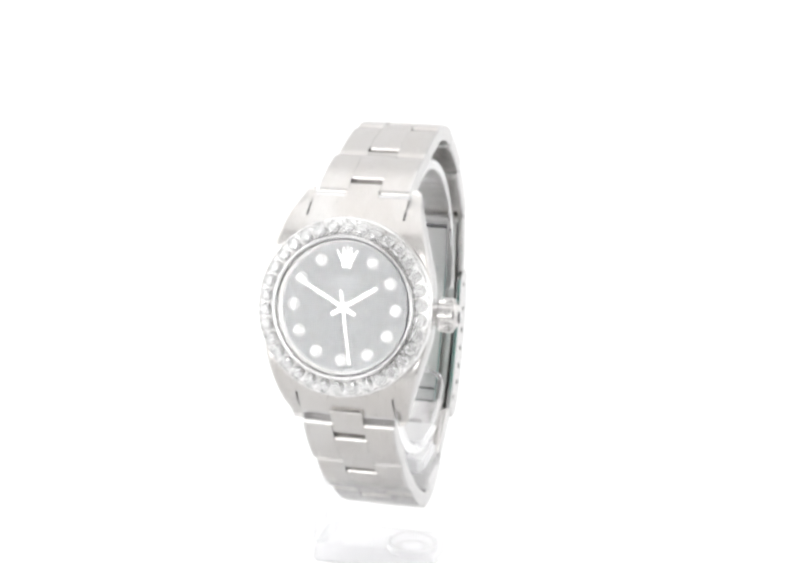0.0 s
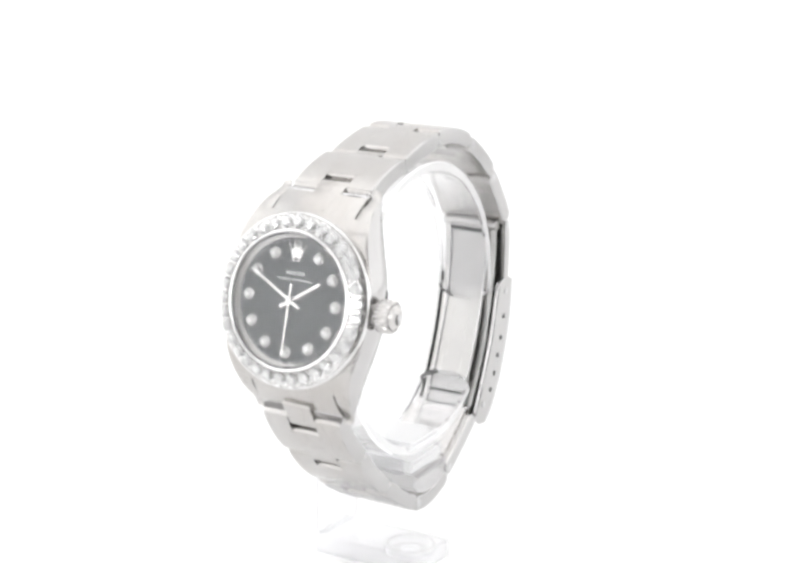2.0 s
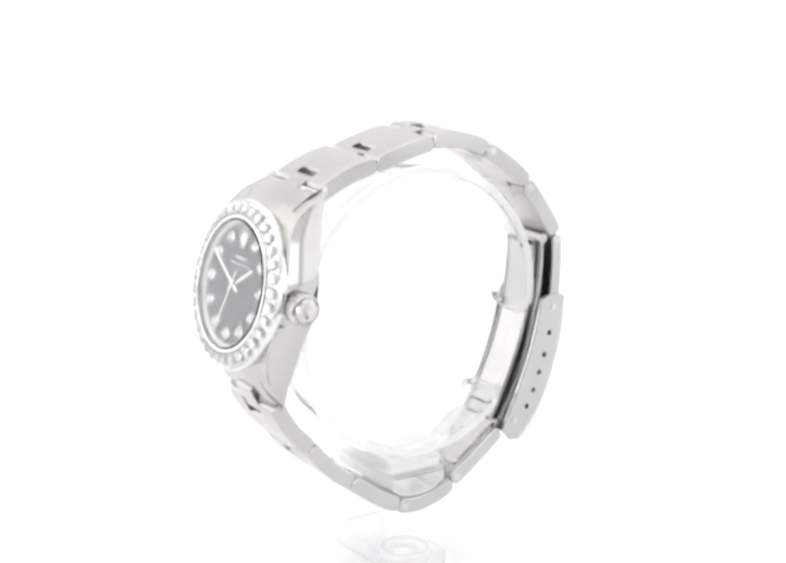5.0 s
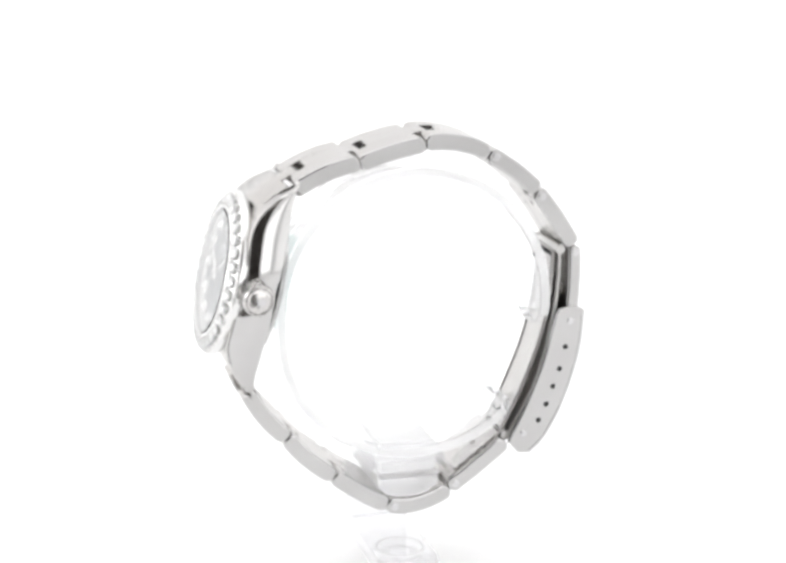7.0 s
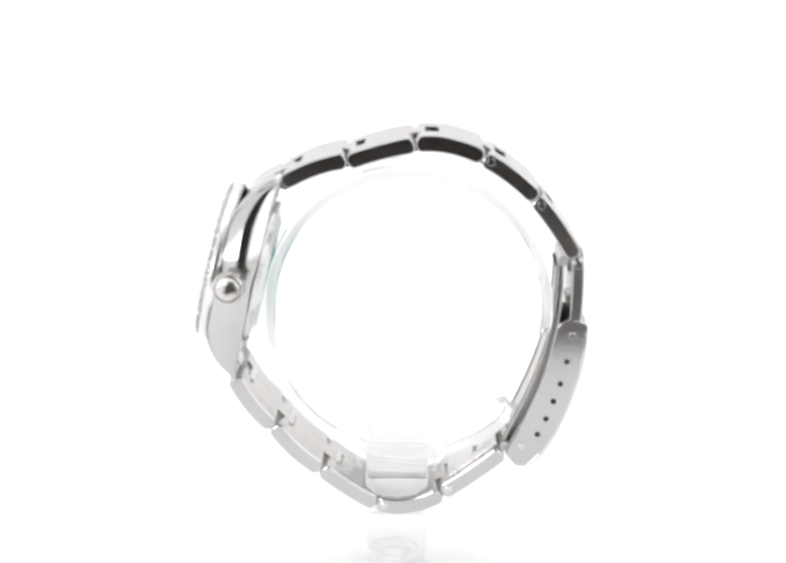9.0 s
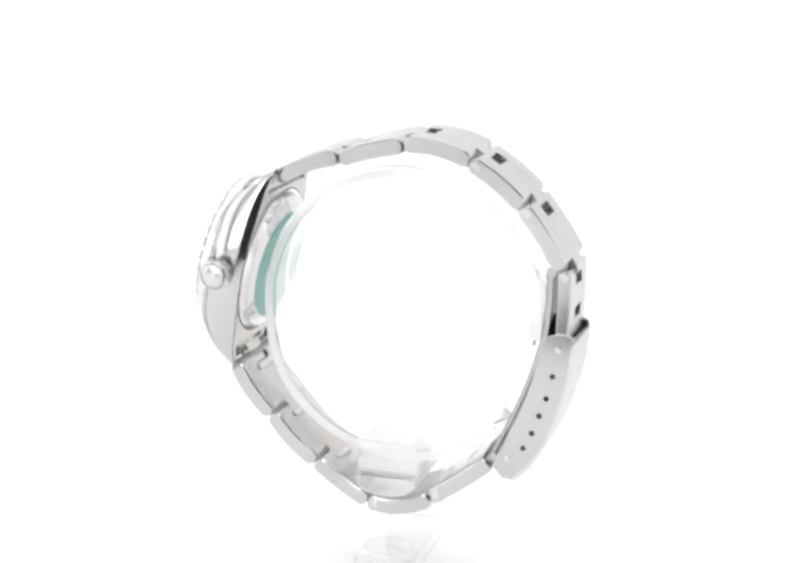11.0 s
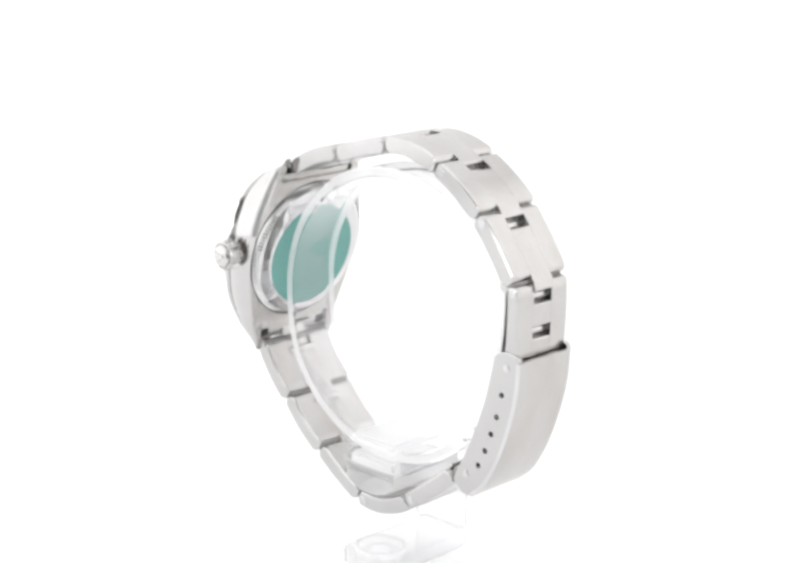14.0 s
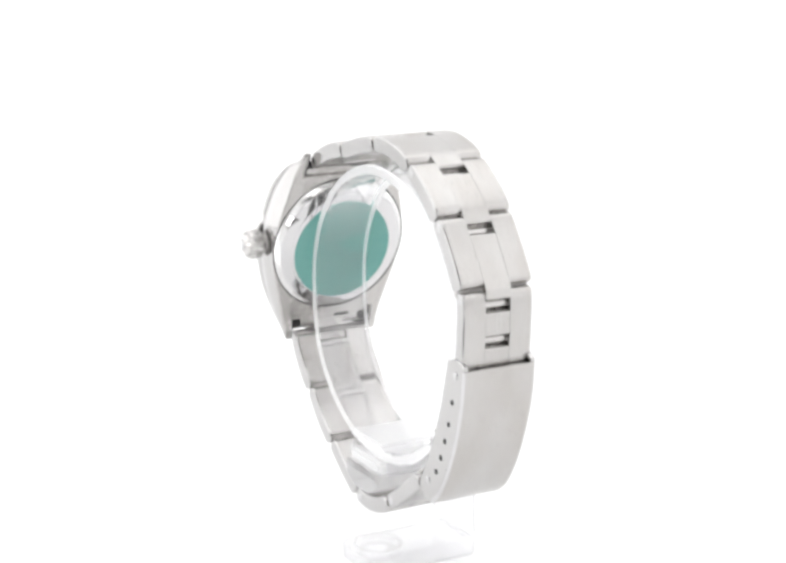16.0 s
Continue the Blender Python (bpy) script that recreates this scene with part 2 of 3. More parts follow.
def smoothstep(a, b, x):
    t = min(1, max(0, (x - a) / (b - a)))
    return t * t * (3 - 2 * t)


def acrylic_stand():
    stand = tagged(new("watch_stand"), "clear acrylic watch stand with a rectangular foot on the white floor", "watch stand")

    def block(name, *size):
        """A block of sheet whose bevels take the second material."""
        bm = box(*size)
        for f in bm.faces:
            f.normal_update()
            if max(abs(c) for c in f.normal) < 0.99:
                f.material_index = 1
        return part(name, bm, [CAST if name in ("saddle", "saddle_cap") else FOOT, RIM], stand, smooth=0)

    block("base", -4.4, 5.1, -7.0, 11.9, 0.05, 3.3, 0.45)
    well = revolve([(3.75, 2.3), (3.85, 3.32), (3.6, 3.4), (3.3, 3.32), (3.2, 2.3), (1.9, 2.2), (1.8, 2.5), (1.6, 2.5)], 48)[0]
    well.transform(Matrix.Translation((-0.1, -2.9, 0)))
    part("recess", well, EDGE, stand, "round recess in the foot")
    block("upright", -4.4, 5.1, 9.4, 11.9, 3.35, 14.6, 0.45)
    arc = [(5.1, 16.0), (5.0, 14.4), (3.4, 13.2), (1.8, 12.8), (0.3, 12.7), (-1.4, 12.8), (-2.9, 13.2), (-4.3, 14.4), (-4.4, 16.0)]
    part("arm", prism(arc + [(-4.4, 16.4), (5.1, 16.4)], -6.2, 9.35, 0.5), [CAST, RIM], stand)
    # the stepped saddle that grips the ring
    block("saddle", -4.2, 4.9, -5.4, 6.0, 16.45, 18.3, 0.4)
    for x0, x1 in ((-5.9, -4.4), (5.1, 6.6)):
        block("saddle_cheek", x0, x1, -4.7, 5.2, 16.6, 18.8, 0.4)
    block("saddle_cap", -4.2, 4.9, -5.4, 6.0, 19.95, 21.2, 0.4)
    return stand


def acrylic_ring(stand):
    """An open C of sheet with rounded corners at both ends; its flat rims take the cut-edge material."""
    cx, cz, r0, r1, half, mid = 1.85, Z0 - 65.0, 19.55, 21.2, 4.5, 0.2
    a0, a1, n = radians(-12), radians(-12 + 329), 140
    corner = 2.6
    loops = []
    for i in range(n + 1):
        a = a0 + (a1 - a0) * i / n
        gap = max(0.0, corner - min(a - a0, a1 - a) * r1)
        w = half - corner + math.sqrt(max(0.0, corner ** 2 - gap ** 2))
        t = 0.25
        section = [(r1, -w + t), (r1, w - t), (r1 - t, w), (r0 + t, w), (r0, w - t), (r0, -w + t), (r0 + t, -w), (r1 - t, -w)]
        flare = 0.7 * smoothstep(radians(265), a1, a)
        tall = 1.0 + 0.1 * smoothstep(0.0, 0.5, -math.sin(a))
        wide = 1.0 + 0.05 * smoothstep(0.0, 0.6, -math.sin(a)) * smoothstep(0.0, 0.6, -math.cos(a))
        loops.append([(cx + (r + flare) * math.cos(a) * wide, mid + y, cz + (r + flare) * math.sin(a) * tall) for r, y in section])
    bm = rings(loops)
    for f in bm.faces:
        f.normal_update()
        if abs(f.normal.y) > 0.35 or len(f.verts) > 4:
            f.material_index = 1 if abs(f.normal.y) > 0.9 or len(f.verts) > 4 else 2
    return part("ring", bm, [SHEET, EDGE, RIM], stand, "open C-shaped clear ring")


# ---- the watch ----
HEAD = Matrix(((0, 0.2267, -0.97396), (-1, 0, 0), (0, 0.97396, 0.2267))).to_4x4()
HEAD = Matrix.Translation((-26.1, 0.0, Z0 - 58.88)) @ HEAD


def flank(v):
    """Half the case's width at v along the 12-6 line."""
    v = abs(v)
    if v < 3:
        return 11.7 - 0.03 * v * v / 9
    return 11.67 - 3.77 * ((v - 3) / 13.2) ** 1.25


def crest(v):
    v = abs(v)
    return -0.5 if v < 7.5 else -0.5 - 6.0 * ((v - 7.5) / 8.7) ** 1.8


def lug_top(v):
    """The crest, drooping towards the lug's tip."""
    return max(under(v) + 0.2, crest(v) - 0.8 * smoothstep(12.8, 15.6, abs(v)))


def under(v):
    v = abs(v)
    return -6.0 - 0.5 * smoothstep(12, 16, v)


def belly(v):
    """How far the flank stands out at half height."""
    return 0.5 * (max(0.1, crest(v) - under(v)) / 5.5) ** 1.4


def loft(v0, v1, n, left, right, top, bottom, bevel, bulge=lambda v: 0.0):
    loops = []
    for i in range(n + 1):
        v = v0 + (v1 - v0) * i / n
        a, b, t, u = left(v), right(v), top(v), bottom(v)
        c = min(bevel, (t - u) * 0.4, (b - a) * 0.4)
        right_side = [(b - c, v, t), (b - c * 0.3, v, t - c * 0.3)]
        left_side = [(a + c, v, t), (a + c * 0.3, v, t - c * 0.3)]
        for k in range(7):
            f = k / 6
            h = t - c + (u - t + 2 * c) * f
            d = bulge(v) * (2 * f - 1) ** 2
            right_side.append((b - d, v, h))
            left_side.append((a + d, v, h))
        right_side += [(b - c * 0.3 - bulge(v), v, u + c * 0.3), (b - c - bulge(v), v, u)]
        left_side += [(a + c * 0.3 + bulge(v), v, u + c * 0.3), (a + c + bulge(v), v, u)]
        loops.append(right_side + left_side[::-1])
    return rings(loops)


def sides_polished(bm):
    for f in bm.faces:
        f.normal_update()
        if abs(f.normal.x) > 0.5:
            f.material_index = 1
    return bm


def ray_bar(angle, r0, r1, w0, w1, h, thick):
    """A pointer in the dial plane: from r0 to r1 along a clock angle."""
    a = radians(angle)
    d, o = Vector((math.sin(a), math.cos(a), 0)), Vector((math.cos(a), -math.sin(a), 0))
    low = [d * r0 - o * w0, d * r0 + o * w0, d * r1 + o * w1, d * r1 - o * w1]
    return rings([[p + Vector((0, 0, h)) for p in low], [p + Vector((0, 0, h + thick * 0.6)) for p in low],
                  [p * 1.0 + Vector((0, 0, h + thick)) for p in (d * r0 - o * w0 * 0.5, d * r0 + o * w0 * 0.5, d * r1 + o * w1 * 0.5, d * r1 - o * w1 * 0.5)]])


def join(*bms):
    first = bms[0]
    for other in bms[1:]:
        me = bpy.data.meshes.new("tmp")
        other.to_mesh(me)
        other.free()
        first.from_mesh(me)
        bpy.data.meshes.remove(me)
    return first


def brilliant(r, depth=0.86, n=8):
    """A round cut stone: table, crown, girdle and pavilion facets."""
    def circle(rr, z, shift=0.0):
        return [(rr * math.cos(2 * math.pi * (i + shift) / n), rr * math.sin(2 * math.pi * (i + shift) / n), z) for i in range(n)]
    bm = bmesh.new()
    table = [bm.verts.new(p) for p in circle(r * 0.62, r * 0.28)]
    star = [bm.verts.new(p) for p in circle(r * 0.84, r * 0.17, 0.5)]
    gird = [bm.verts.new(p) for p in circle(r, 0)]
    low = [bm.verts.new(p) for p in circle(r, -r * 0.05)]
    tip = bm.verts.new((0, 0, -r * depth))
    bm.faces.new(table)
    for i in range(n):
        j = (i + 1) % n
        bm.faces.new((table[i], star[i], table[j]))
        bm.faces.new((table[j], star[i], gird[j], star[j]))
        bm.faces.new((star[i], gird[i], gird[j]))
        bm.faces.new((gird[i], low[i], low[j], gird[j]))
        bm.faces.new((low[i], tip, low[j]))
    return bm


# the bracelet's rows, upper run from the case to the clasp and lower run: start, middle, end in (x, z)
UPPER = [((-16.2, -45.9), (-11.64, -43.7), (-7.2, -42.6)), ((-6.75, -42.75), (-1.98, -41.2), (2.6, -40.3)), ((3.0, -40.15), (7.66, -40.35), (12.45, -42.0)),
         ((12.8, -42.3), (16.8, -44.9), (20.2, -47.9)), ((20.45, -48.4), (23.6, -52.5), (26.15, -56.6)), ((26.5, -57.0), (26.65, -61.8), (26.3, -68.6))]
LOWER = [((-23.75, -75.6), (-21.2, -79.75), (-18.1, -82.95)), ((-17.8, -83.3), (-14.8, -86.8), (-11.0, -89.75)), ((-10.7, -90.0), (-6.7, -92.9), (-2.7, -95.2)),
         ((-2.3, -95.4), (2.3, -95.6), (7.2, -93.7)), ((7.6, -93.3), (11.9, -90.3), (16.2, -86.9))]


def shifted(points):
    return [Vector((x, z + Z0)) for x, z in points]


def stretch(line, s0, s1, n=10):
    """The piece of a polyline between two arc lengths, evenly stepped; it goes on straight past the end."""
    lengths = [0.0]
    for p, q in zip(line, line[1:]):
        lengths.append(lengths[-1] + (q - p).length)
    made = []
    for i in range(n):
        s = s0 + (s1 - s0) * i / (n - 1)
        k = max(j for j in range(len(line) - 1) if lengths[j] <= max(s, 0))
        made.append(line[k] + (line[k + 1] - line[k]) * (s - lengths[k]) / max(1e-6, lengths[k + 1] - lengths[k]))
    return made


def bracelet_run(watch, rows, into_clasp):
    """Rows of two outer links and a centre link that is set off by a quarter towards the clasp."""
    line, joints = [], [0.0]
    for row in rows:
        piece = bent(shifted(row), 9)
        line += piece if not line else piece[1:] if (piece[0] - line[-1]).length < 0.01 else piece
        joints.append(sum((q - p).length for p, q in zip(line, line[1:])))
    third = 6.5 * 0.35
    if into_clasp:
        # the end link's centre runs on, flush, between the first outer links
        def over(v):
            return crest(v) - 0.03 if v < 15.84 else -6.0 - 1.24 * (v - 15.84)
        tongue = loft(14.5, 16.75, 10, lambda v: -third, lambda v: third, over, lambda v: over(v) - 1.7, 0.05)
        part("end_link_tongue", tongue, BRUSHED, watch, matrix=HEAD)
    else:
        part("end_link_tongue", prism(band(stretch(line, -2.2, 1.6), 1.9, 0.45), -third, third, 0.03), [BRUSHED, BRUSHED], watch)
    for k in range(len(rows)):
        s0, s1 = joints[k], joints[k + 1]
        half = 6.5 - 0.2 * k
        third = half * 0.35
        final = k == len(rows) - 1
        thick = 1.85 if final and into_clasp else 2.42
        middle = Vector((1.5, Z0 - 65.5))

        def inward(curve):
            return [p + (middle - p).normalized() * 0.1 for p in curve]
        outer = band(inward(stretch(line, s0 + (1.08 if k else 0.75), s1 - 0.92)), thick)
        if k >= 3:
            q = stretch(line, s0 + 1.3, s0 + 1.5, 2)[0]
            head = disc_solid([(0.6, -0.05), (0.6, 0.015), (0.52, 0.05)], 20)
            part("screw_head", head, POLISHED, watch, matrix=Matrix.Translation((q.x, -half, q.y)) @ Matrix.Rotation(radians(90), 4, "X"))
        part("outer_link", prism(outer, -half, -third - 0.008, 0.24, 0.03), [BRUSHED, SIDE], watch)
        part("outer_link", prism(outer, third + 0.008, half, 0.03, 0.24), [BRUSHED, SIDE], watch)
        if final and into_clasp:
            spans = [(s0 + 3.2, s0 + 6.7), (s0 + 8.2, s1 - 0.3)]
        elif final:
            spans = [(s0 + 2.8, s1 - 0.4)]
        else:
            spans = [(s0 + (3.2 if k >= 2 and into_clasp else 2.8), s1 + 1.7)]
        for a, b in spans:
            part("center_link", prism(band(inward(stretch(line, a + 0.3, b - 0.3)), thick - 0.03, 0.45), -third, third, 0.03), [BRUSHED, BRUSHED], watch)
        # the pin on which the row turns; its dark colour paints the gap's shade
        p = stretch(line, s0 + 0.02, s0 + 0.1, 2)[0]
        p = p + (middle - p).normalized() * (0.45 if k else 0.35)
        thick_pin, reach = (0.6, half - 0.35) if k else (0.8, half - 0.05)
        place = Matrix.Translation((p.x, 0, p.y)) @ Matrix.Rotation(radians(90), 4, "X")
        part("link_pin", disc_solid([(thick_pin, -reach), (thick_pin, reach)], 16), PIN, watch, matrix=place)
        p = stretch(line, s0 + 2.27, s0 + 2.4, 2)[0]
        p = p + (middle - p).normalized() * 0.7
        place = Matrix.Translation((p.x, 0, p.y)) @ Matrix.Rotation(radians(90), 4, "X")
        last = final and into_clasp
        part("link_pin", disc_solid([(0.8, -third - 0.3), (0.8, third + 0.3)], 20), SATIN, watch, matrix=place)
        if last:
            p = stretch(line, s0 + 7.4, s0 + 7.5, 2)[0]
            p = p + (middle - p).normalized() * 0.7
            place = Matrix.Translation((p.x, 0, p.y)) @ Matrix.Rotation(radians(90), 4, "X")
            part("link_pin", disc_solid([(0.8, -third - 0.3), (0.8, third + 0.3)], 20), SATIN, watch, matrix=place)


def wrist_watch():
    watch = tagged(new("wristwatch"), "steel wristwatch with black dial, diamond bezel and link bracelet", "watch")

    def hp(name, bm, mats, label="", parent=None, smooth=20):
        return part(name, bm, mats, parent or watch, label, smooth, HEAD)

    # case with four lugs
    body = loft(-12.0, 12.0, 32, lambda v: -flank(v), flank, crest, under, 0.45, belly)
    hp("case", sides_polished(body), [BRUSHED, FLANK])
    for sv in (1, -1):
        for sx in (1, -1):
            lug = loft(11.9 * sv, 16.1 * sv, 14, lambda v: 6.75 if sx > 0 else -flank(v), lambda v: flank(v) if sx > 0 else -6.75, lug_top, under, 0.45, belly)
            for q in lug.verts:
                if abs(q.co.y) > 15.9:
                    q.co.x += (0.12 if abs(q.co.x) < 7.3 else -0.2) * sx
            hp("lug", sides_polished(lug), [BRUSHED, FLANK])
        end = loft(9.5 * sv, 14.95 * sv, 16, lambda v: -6.66, lambda v: 6.66, lambda v: crest(v) - 0.03, lambda v: -5.6, 0.12)
        end_link = hp("end_link", end, BRUSHED)
        # underside: the spring bar, and black patches painting shade for corner notches and a slot
        bar = disc_solid([(0.42, -6.7), (0.42, 6.7)], 16)
        bar.transform(Matrix.Translation((0, 14.9 * sv, -5.85)) @ Matrix.Rotation(radians(90), 4, "Y"))
        hp("spring_bar", bar, POLISHED)
        for x0, x1 in ((-6.6, -5.2), (5.2, 6.6)):
            hp("notch_shade", box(x0, x1, *sorted((13.2 * sv, 14.4 * sv)), -5.68, -5.55), BLACK, parent=end_link)
        hp("notch_shade", box(-3.4, -0.9, *sorted((13.0 * sv, 13.45 * sv)), -5.68, -5.55), BLACK, parent=end_link)
    # bezel: a raised polished ring with a channel for the stones
    hp("bezel", revolve([(9.15, -0.5), (9.15, 1.3), (9.25, 1.45), (9.5, 1.5), (9.72, 1.42), (9.86, 1.16), (10.9, 0.86), (11.68, 0.42), (11.82, 0.48), (12.0, 0.36), (12.12, 0.0), (12.08, -0.45), (11.9, -0.8), (11.5, -1.1)])[0], BRIGHT)
    stone = None
    for i in range(34):
        a = 2 * math.pi * (i + 0.5) / 34
        m = HEAD @ Matrix.Rotation(a, 4, "Z") @ Matrix.Translation((10.78, 0, 1.1)) @ Matrix.Rotation(radians(18), 4, "Y") @ Matrix.Rotation(i * 0.7, 4, "Z")
        if stone is None:
            stone = part("bezel_diamond", brilliant(0.93), DIAMOND, watch, "round brilliant-cut diamond", smooth=0)
            ob = stone
        else:
            ob = new("bezel_diamond", stone.data)
            ob.parent = watch
            ob["label"] = "round brilliant-cut diamond"
        ob.matrix_local = Matrix.Translation(m.translation * MM) @ m.to_3x3().to_4x4()
    beads = []
    for i in range(34):
        a = 2 * math.pi * i / 34
        for r in (10.08, 11.62):
            bm = bmesh.new()
            bmesh.ops.create_icosphere(bm, subdivisions=1, radius=0.23)
            bm.transform(Matrix.Translation((r * math.cos(a), r * math.sin(a), 1.2 - (r - 10.08) * 0.5)))
            beads.append(bm)
    tagged(hp("bead_setting", join(*beads), RHODIUM), kind="stuff")
    # dial
    dial = hp("dial", disc_solid([(9.2, -0.5), (9.2, 0.0)]), DIAL, "black lacquer dial")
    hp("rehaut", revolve([(9.19, 0.01), (8.6, 0.02), (8.62, 0.08), (9.14, 0.42), (9.14, 1.0), (9.19, 1.0)])[0], BLADE)
    marker = None
    for k in range(1, 12):
        a = radians(30 * k)
        place = Matrix.Translation((7.05 * math.sin(a), 7.05 * math.cos(a), 0.05))
        base = disc_solid([(0.88, -0.05), (0.88, 0.16), (0.76, 0.3), (0.62, 0.26), (0.5, 0.12), (0.2, 0.03)], 20)
        base.transform(place)
        hp("marker_setting", base, RHODIUM, parent=dial)
        gem = brilliant(0.68, 0.6)
        gem.transform(place @ Matrix.Translation((0, 0, 0.42)))
        hp("marker_diamond", gem, DIAMOND, parent=dial, smooth=0)
    # minute dots
    for k in range(60):
        if k % 5:
            a = radians(6 * k)
            dot = disc_solid([(0.15, 0.0), (0.15, 0.03)], 8)
            dot.transform(Matrix.Translation((8.28 * math.sin(a), 8.28 * math.cos(a), 0.002)))
            hp("minute_dot", dot, PRINT, parent=dial)
    # applied emblem at twelve: a plain flared shape with five points
    fan = [(-0.55, 5.35), (0.55, 5.35), (0.75, 6.2), (1.35, 7.5), (0.62, 6.75), (0.52, 7.9), (0.12, 6.9), (0, 8.1), (-0.12, 6.9), (-0.52, 7.9), (-0.62, 6.75), (-1.35, 7.5), (-0.75, 6.2)]
    hp("emblem", rings([[(x, y, 0.01) for x, y in fan], [(x, y, 0.22) for x, y in fan]]), RHODIUM, "applied silver emblem", parent=dial, smooth=0)
    for x, y in ((-1.35, 7.5), (-0.52, 7.9), (0, 8.1), (0.52, 7.9), (1.35, 7.5)):
        ball = disc_solid([(0.2, 0.01), (0.2, 0.2), (0.1, 0.28)], 10)
        ball.transform(Matrix.Translation((x, y, 0)))
        hp("emblem_ball", ball, RHODIUM, parent=dial)
    oval = disc_solid([(0.32, 0.221), (0.32, 0.235)], 16)
    oval.transform(Matrix.Translation((0, 5.65, 0)) @ Matrix.Diagonal((1.3, 0.6, 1, 1)))
    hp("emblem_base", oval, BLACK, parent=dial)
    for ob in watch.children_recursive:
        if ob.data and ob.data.materials[0] == DIAMOND:
            ob.visible_shadow = False
    # printed lines as plain bars
    for x0, x1, y0, y1 in ((-1.5, -0.98, 3.5, 3.95), (-0.86, -0.34, 3.5, 3.95), (-0.22, 0.2, 3.5, 3.95), (0.32, 0.8, 3.5, 3.95), (0.92, 1.5, 3.5, 3.95),
                           (-2.8, -0.75, 2.7, 2.95), (-0.4, 2.8, 2.7, 2.95), (-1.6, -0.4, -8.5, -8.38), (0.4, 1.6, -8.5, -8.38)):
        hp("printed_bar", box(x0, x1, y0, y1, 0.003, 0.03), PRINT, parent=dial)
    # hour, minute and second pointers
    hour = join(ray_bar(57.5, -1.9, 5.2, 0.3, 0.24, 0.35, 0.16), disc_solid([(0.62, 0.33), (0.62, 0.5)], 24))
    hp("hour_hand", hour, RHODIUM)
    minute = join(ray_bar(298.5, -1.9, 7.6, 0.29, 0.2, 0.6, 0.16), disc_solid([(0.55, 0.58), (0.55, 0.76)], 24))
    hp("minute_hand", minute, RHODIUM)
    second = part("second_hand", join(ray_bar(0, -2.3, 7.7, 0.17, 0.11, 0.84, 0.08), disc_solid([(0.4, 0.82), (0.4, 0.98), (0.25, 1.05)], 20)), RHODIUM, watch)
    # crystal, standing a little proud of the bezel
    glass = hp("crystal", disc_solid([(9.12, 1.1), (9.12, 1.42), (8.95, 1.56)]), SAPPHIRE, "flat clear sapphire crystal")
    glass.visible_shadow = False
    # case back: fluted rim, polished slope, green film on the flat
    # a black ring paints the shade of the gap round the back
    hp("groove_shade", revolve([(11.4, -5.95), (11.4, -6.02), (10.8, -6.02), (10.8, -5.95)])[0], BLACK)
    hp("case_back", disc_solid([(10.9, -5.9), (10.9, -6.3), (10.42, -6.84), (10.3, -6.9), (9.9, -7.02), (9.0, -7.36), (8.9, -7.38), (8.8, -7.36)]), POLISHED)
    hp("fluted_rim", revolve([(10.9, -6.0), (11.2, -6.03), (11.2, -6.12), (10.55, -6.8), (10.4, -6.83)], 264,
                             lambda k, i: (-0.2 if i % 2 else 0.0) if k in (2, 3) else 0.0)[0], BRIGHT, "finely fluted steel rim")
    green_disc = disc_solid([(8.3, -7.365), (8.3, -7.42)])
    green_disc.transform(Matrix.Translation((0, -0.45, 0)))
    hp("sticker", green_disc, GREEN, "translucent green protective film")
    # winding crown on its tube
    crown_pose = HEAD @ Matrix.Translation((0.8, -0.2, -2.75)) @ Matrix.Rotation(radians(90), 4, "Y")
    part("crown", disc_solid([(1.5, 10.6), (1.5, 11.5), (2.05, 11.55), (2.32, 11.75), (2.32, 13.35), (2.12, 13.6), (1.95, 13.68), (1.86, 13.5), (1.76, 13.5), (1.7, 13.85), (1.45, 14.12), (0.9, 14.24), (0.3, 14.28)], 96,
                             lambda k, i: (0.0 if i % 4 < 2 else -0.2) if k in (3, 4) else 0.0), SATIN, watch, "fluted steel crown", 30, crown_pose)
    relief = rings([[(x * 0.62, (y - 6.6) * 0.62, h) for x, y in fan] for h in (14.1, 14.46)])
    part("crown_relief", relief, POLISHED, watch, smooth=0, matrix=crown_pose @ Matrix.Rotation(radians(115), 4, "Z"))
    # bracelet
    bracelet_run(watch, UPPER, True)
    bracelet_run(watch, LOWER, False)
    # clasp: a folded cover with side plates
    inner = bent(shifted([(23.75, -67.2), (22.9, -71.0), (21.9, -74.8), (19.5, -81.0), (16.6, -87.0)]), 6)
    outer = bent(shifted([(28.35, -66.8), (28.0, -71.9), (26.8, -77.0), (24.8, -82.5), (22.3, -86.9), (20.1, -89.0)]), 6)
    back = [p + (inner[round(i * (len(inner) - 1) / (len(outer) - 1))] - p).normalized() * 0.75 for i, p in enumerate(outer)]
    clasp = part("clasp_cover", prism(outer[1:] + back[:0:-1], -5.74, 5.74, 0.26), [BRUSHED, POLISHED], watch, "brushed steel folding clasp cover")
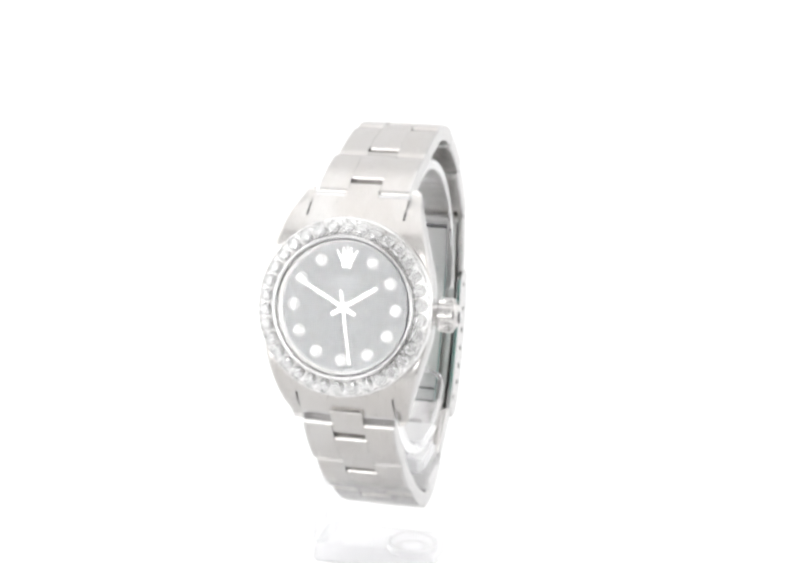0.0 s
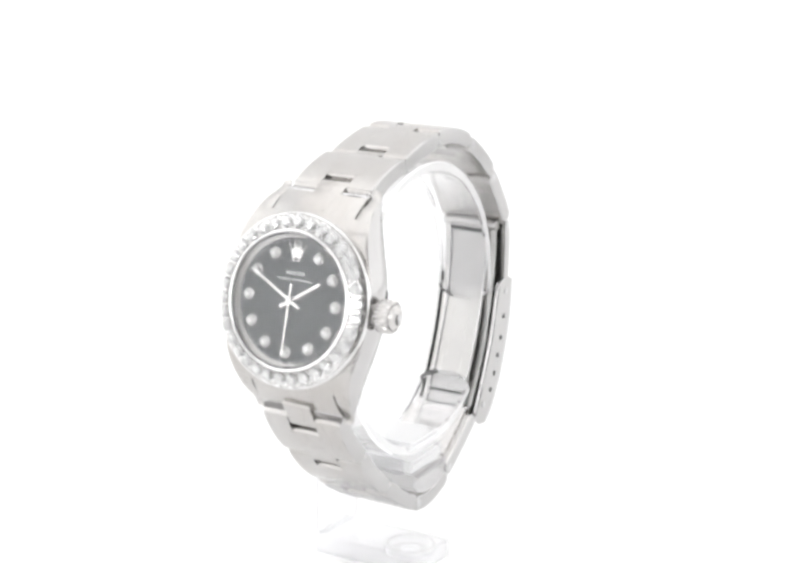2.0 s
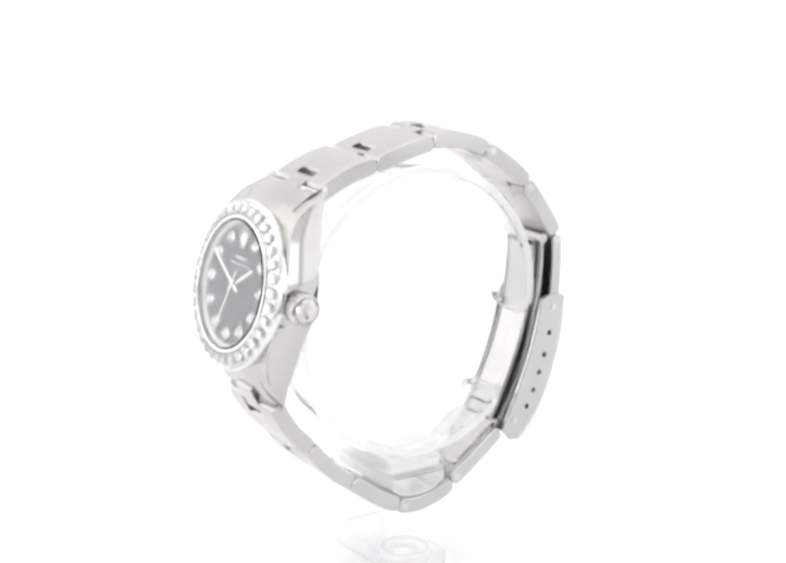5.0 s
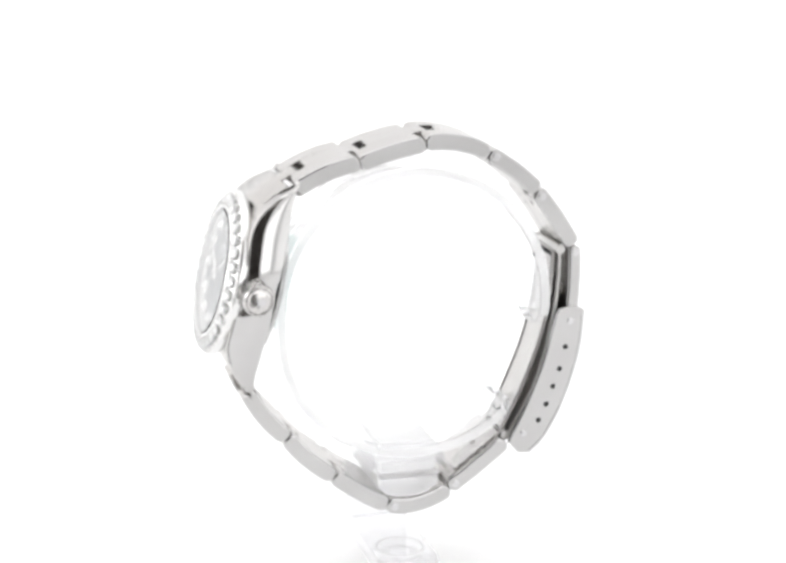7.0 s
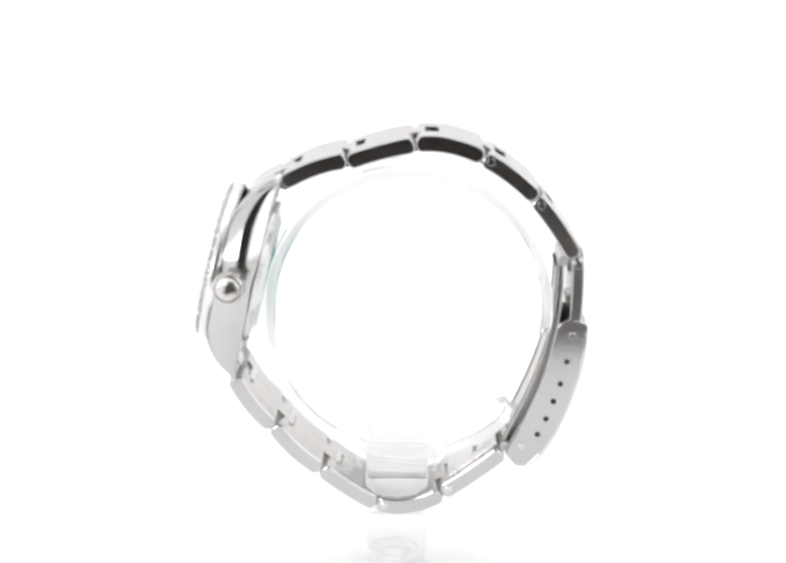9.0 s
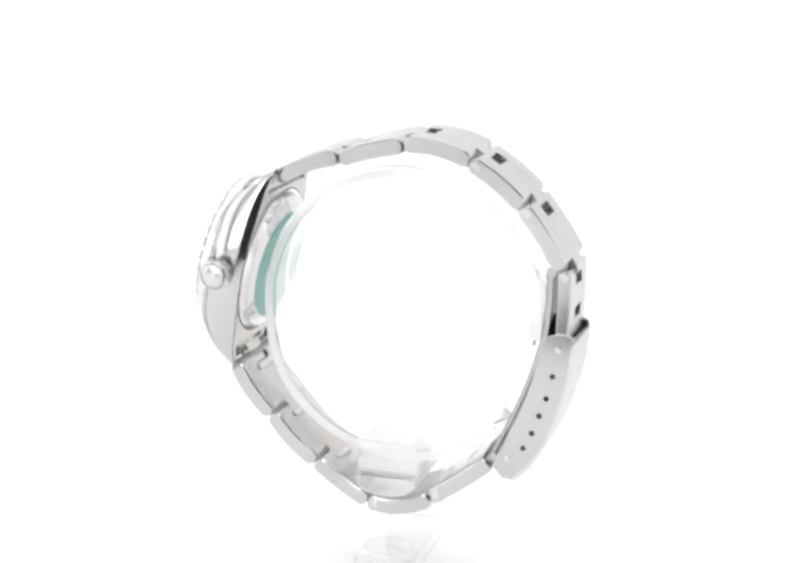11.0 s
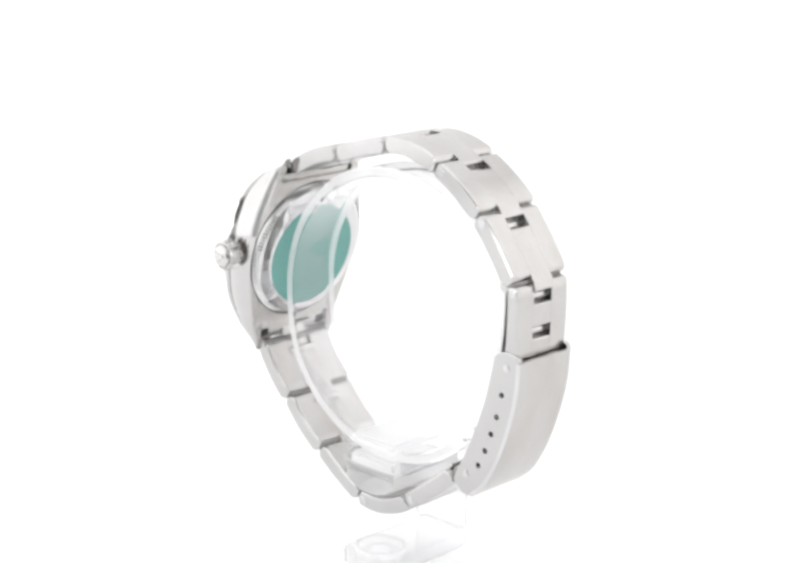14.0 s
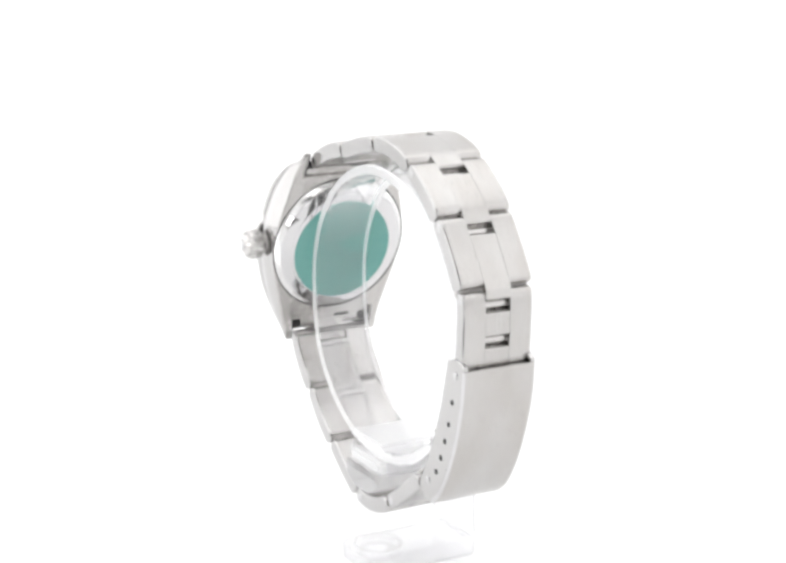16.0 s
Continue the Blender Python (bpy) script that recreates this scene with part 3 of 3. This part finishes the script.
    lowered = [p + (q - p).normalized() * 0.12 for p, q in zip(outer, back)]
    for y0, y1 in ((-5.71, -4.95), (4.95, 5.71)):
        plate = part("side_plate", prism(lowered + [Vector((18.2, Z0 - 88.8))] + inner[::-1] + shifted([(24.1, -66.7), (25.0, -66.25), (26.0, -66.1), (27.0, -66.2), (27.7, -66.45)]), y0, y1, 0.12), [SIDE, SIDE], clasp)
        s = -1 if y0 < 0 else 1
        yy = y0 if s < 0 else y1
        # adjustment holes: black discs laid on the plate paint their inner shade
        for x, z in ((25.33, -72.41), (24.48, -75.83), (23.53, -78.57), (22.5, -81.33), (21.31, -83.79)):
            hole = disc_solid([(0.42, 0), (0.42, 0.02)], 16)
            part("hole_shade", hole, BLACK, clasp, matrix=Matrix.Translation((x, yy + s * 0.004, z + Z0)) @ Matrix.Rotation(radians(90 * -s), 4, "X"))
        for x, z in ((26.0, -68.4), (18.97, -85.71)):
            pin = disc_solid([(0.5, -0.1), (0.5, 0.08), (0.4, 0.12)], 16)
            part("rivet", pin, POLISHED, clasp, matrix=Matrix.Translation((x, yy, z + Z0)) @ Matrix.Rotation(radians(90 * -s), 4, "X"))
    # the folding blades inside the clasp
    blade = bent(shifted([(23.9, -57.8), (23.8, -62.0), (23.2, -67.5), (21.6, -73.5), (19.1, -79.9), (16.0, -86.3)]), 6)
    part("blade", prism(band(blade, 0.45, False), -3.3, 3.3, 0.1), [BLADE, BLADE], watch)
    # raised rails along both edges of the inner blade; dark sides paint in groove shade
    toward = Vector((1.5, Z0 - 65.5))
    for y in (-3.3, 3.0):
        rail = [p + (toward - p).normalized() * 0.3 for p in blade]
        part("blade_rail", prism(band(rail, 0.25, False), y, y + 0.3, 0.06), [POLISHED, PIN], watch)
    blade = bent(shifted([(24.45, -58.0), (24.4, -62.0), (23.9, -67.0), (22.6, -73.3), (20.3, -79.9), (17.2, -85.9)]), 6)
    part("blade", prism(band(blade, 0.35, False), -4.5, 4.5, 0.06), [BLADE, BLADE], watch)
    part("hinge", disc_solid([(0.75, -4.7), (0.75, 4.7)], 20), BLADE, watch, matrix=Matrix.Translation((24.4, 0, Z0 - 57.4)) @ Matrix.Rotation(radians(90), 4, "X"))
    # inner plate of the last link, with its stamped mark, and the hinge that joins it to the blades
    plate_line = [p + (Vector((1.5, Z0 - 65.5)) - p).normalized() * 1.5 for p in bent(shifted(LOWER[4]), 9)[1:]]
    part("inner_plate", prism(band(plate_line, 0.4, False), -4.5, 4.5, 0.08), [SATIN, SATIN], watch)
    q, d = plate_line[4], (plate_line[5] - plate_line[3]).normalized()
    for y in (-1.6, -0.5, 0.6, 1.7):
        mark = box(-0.42, 0.42, y - 0.45, y + 0.45, 0.2, 0.225)
        part("stamped_bar", mark, PIN, watch, matrix=Matrix(((d.x, 0, -d.y, q.x), (0, 1, 0, 0), (d.y, 0, d.x, q.y), (0, 0, 0, 1))))
    for x, z, r, half, mat in ((16.5, -86.2, 0.7, 4.6, BLADE), (23.7, -58.4, 0.35, 3.2, BLACK)):
        part("hinge_pin" if mat == BLACK else "hinge", disc_solid([(r, -half), (r, half)], 20), mat, watch, matrix=Matrix.Translation((x, 0, Z0 + z)) @ Matrix.Rotation(radians(90), 4, "X"))
    # blade slots: black strips laid on top paint the slots' shade
    for x, z in ((17.15, -83.9), (16.25, -85.8)):
        slot = box(-0.22, 0.22, -2.9, 2.9, 0.24, 0.27)
        part("slot_shade", slot, BLACK, watch, matrix=Matrix(((-0.436, 0, -0.9, x), (0, 1, 0, 0), (-0.9, 0, 0.436, z + Z0), (0, 0, 0, 1))))
    return watch, second


stand = acrylic_stand()
acrylic_ring(stand)
for ob in stand.children:
    ob.visible_shadow = False
watch, second_hand = wrist_watch()
watch_place = Matrix.Translation((0, 0.00062, 0)) @ Matrix.Rotation(radians(-1.0), 4, "Z")


def motions():
    times = [0.5 * i for i in range(33)]
    for thing, place in ((stand, Matrix.Identity(4)), (watch, watch_place)):
        walk(thing, [(t, pose(0, 0, 0, 0, 0, turn_at(t)) @ place) for t in times])
    head = Matrix.Translation(HEAD.translation * MM) @ HEAD.to_3x3().to_4x4()
    walk(second_hand, [(t, head @ pose(0, 0, 0, 0, 0, -(169.5 + 6 * t))) for t in times])


motions()
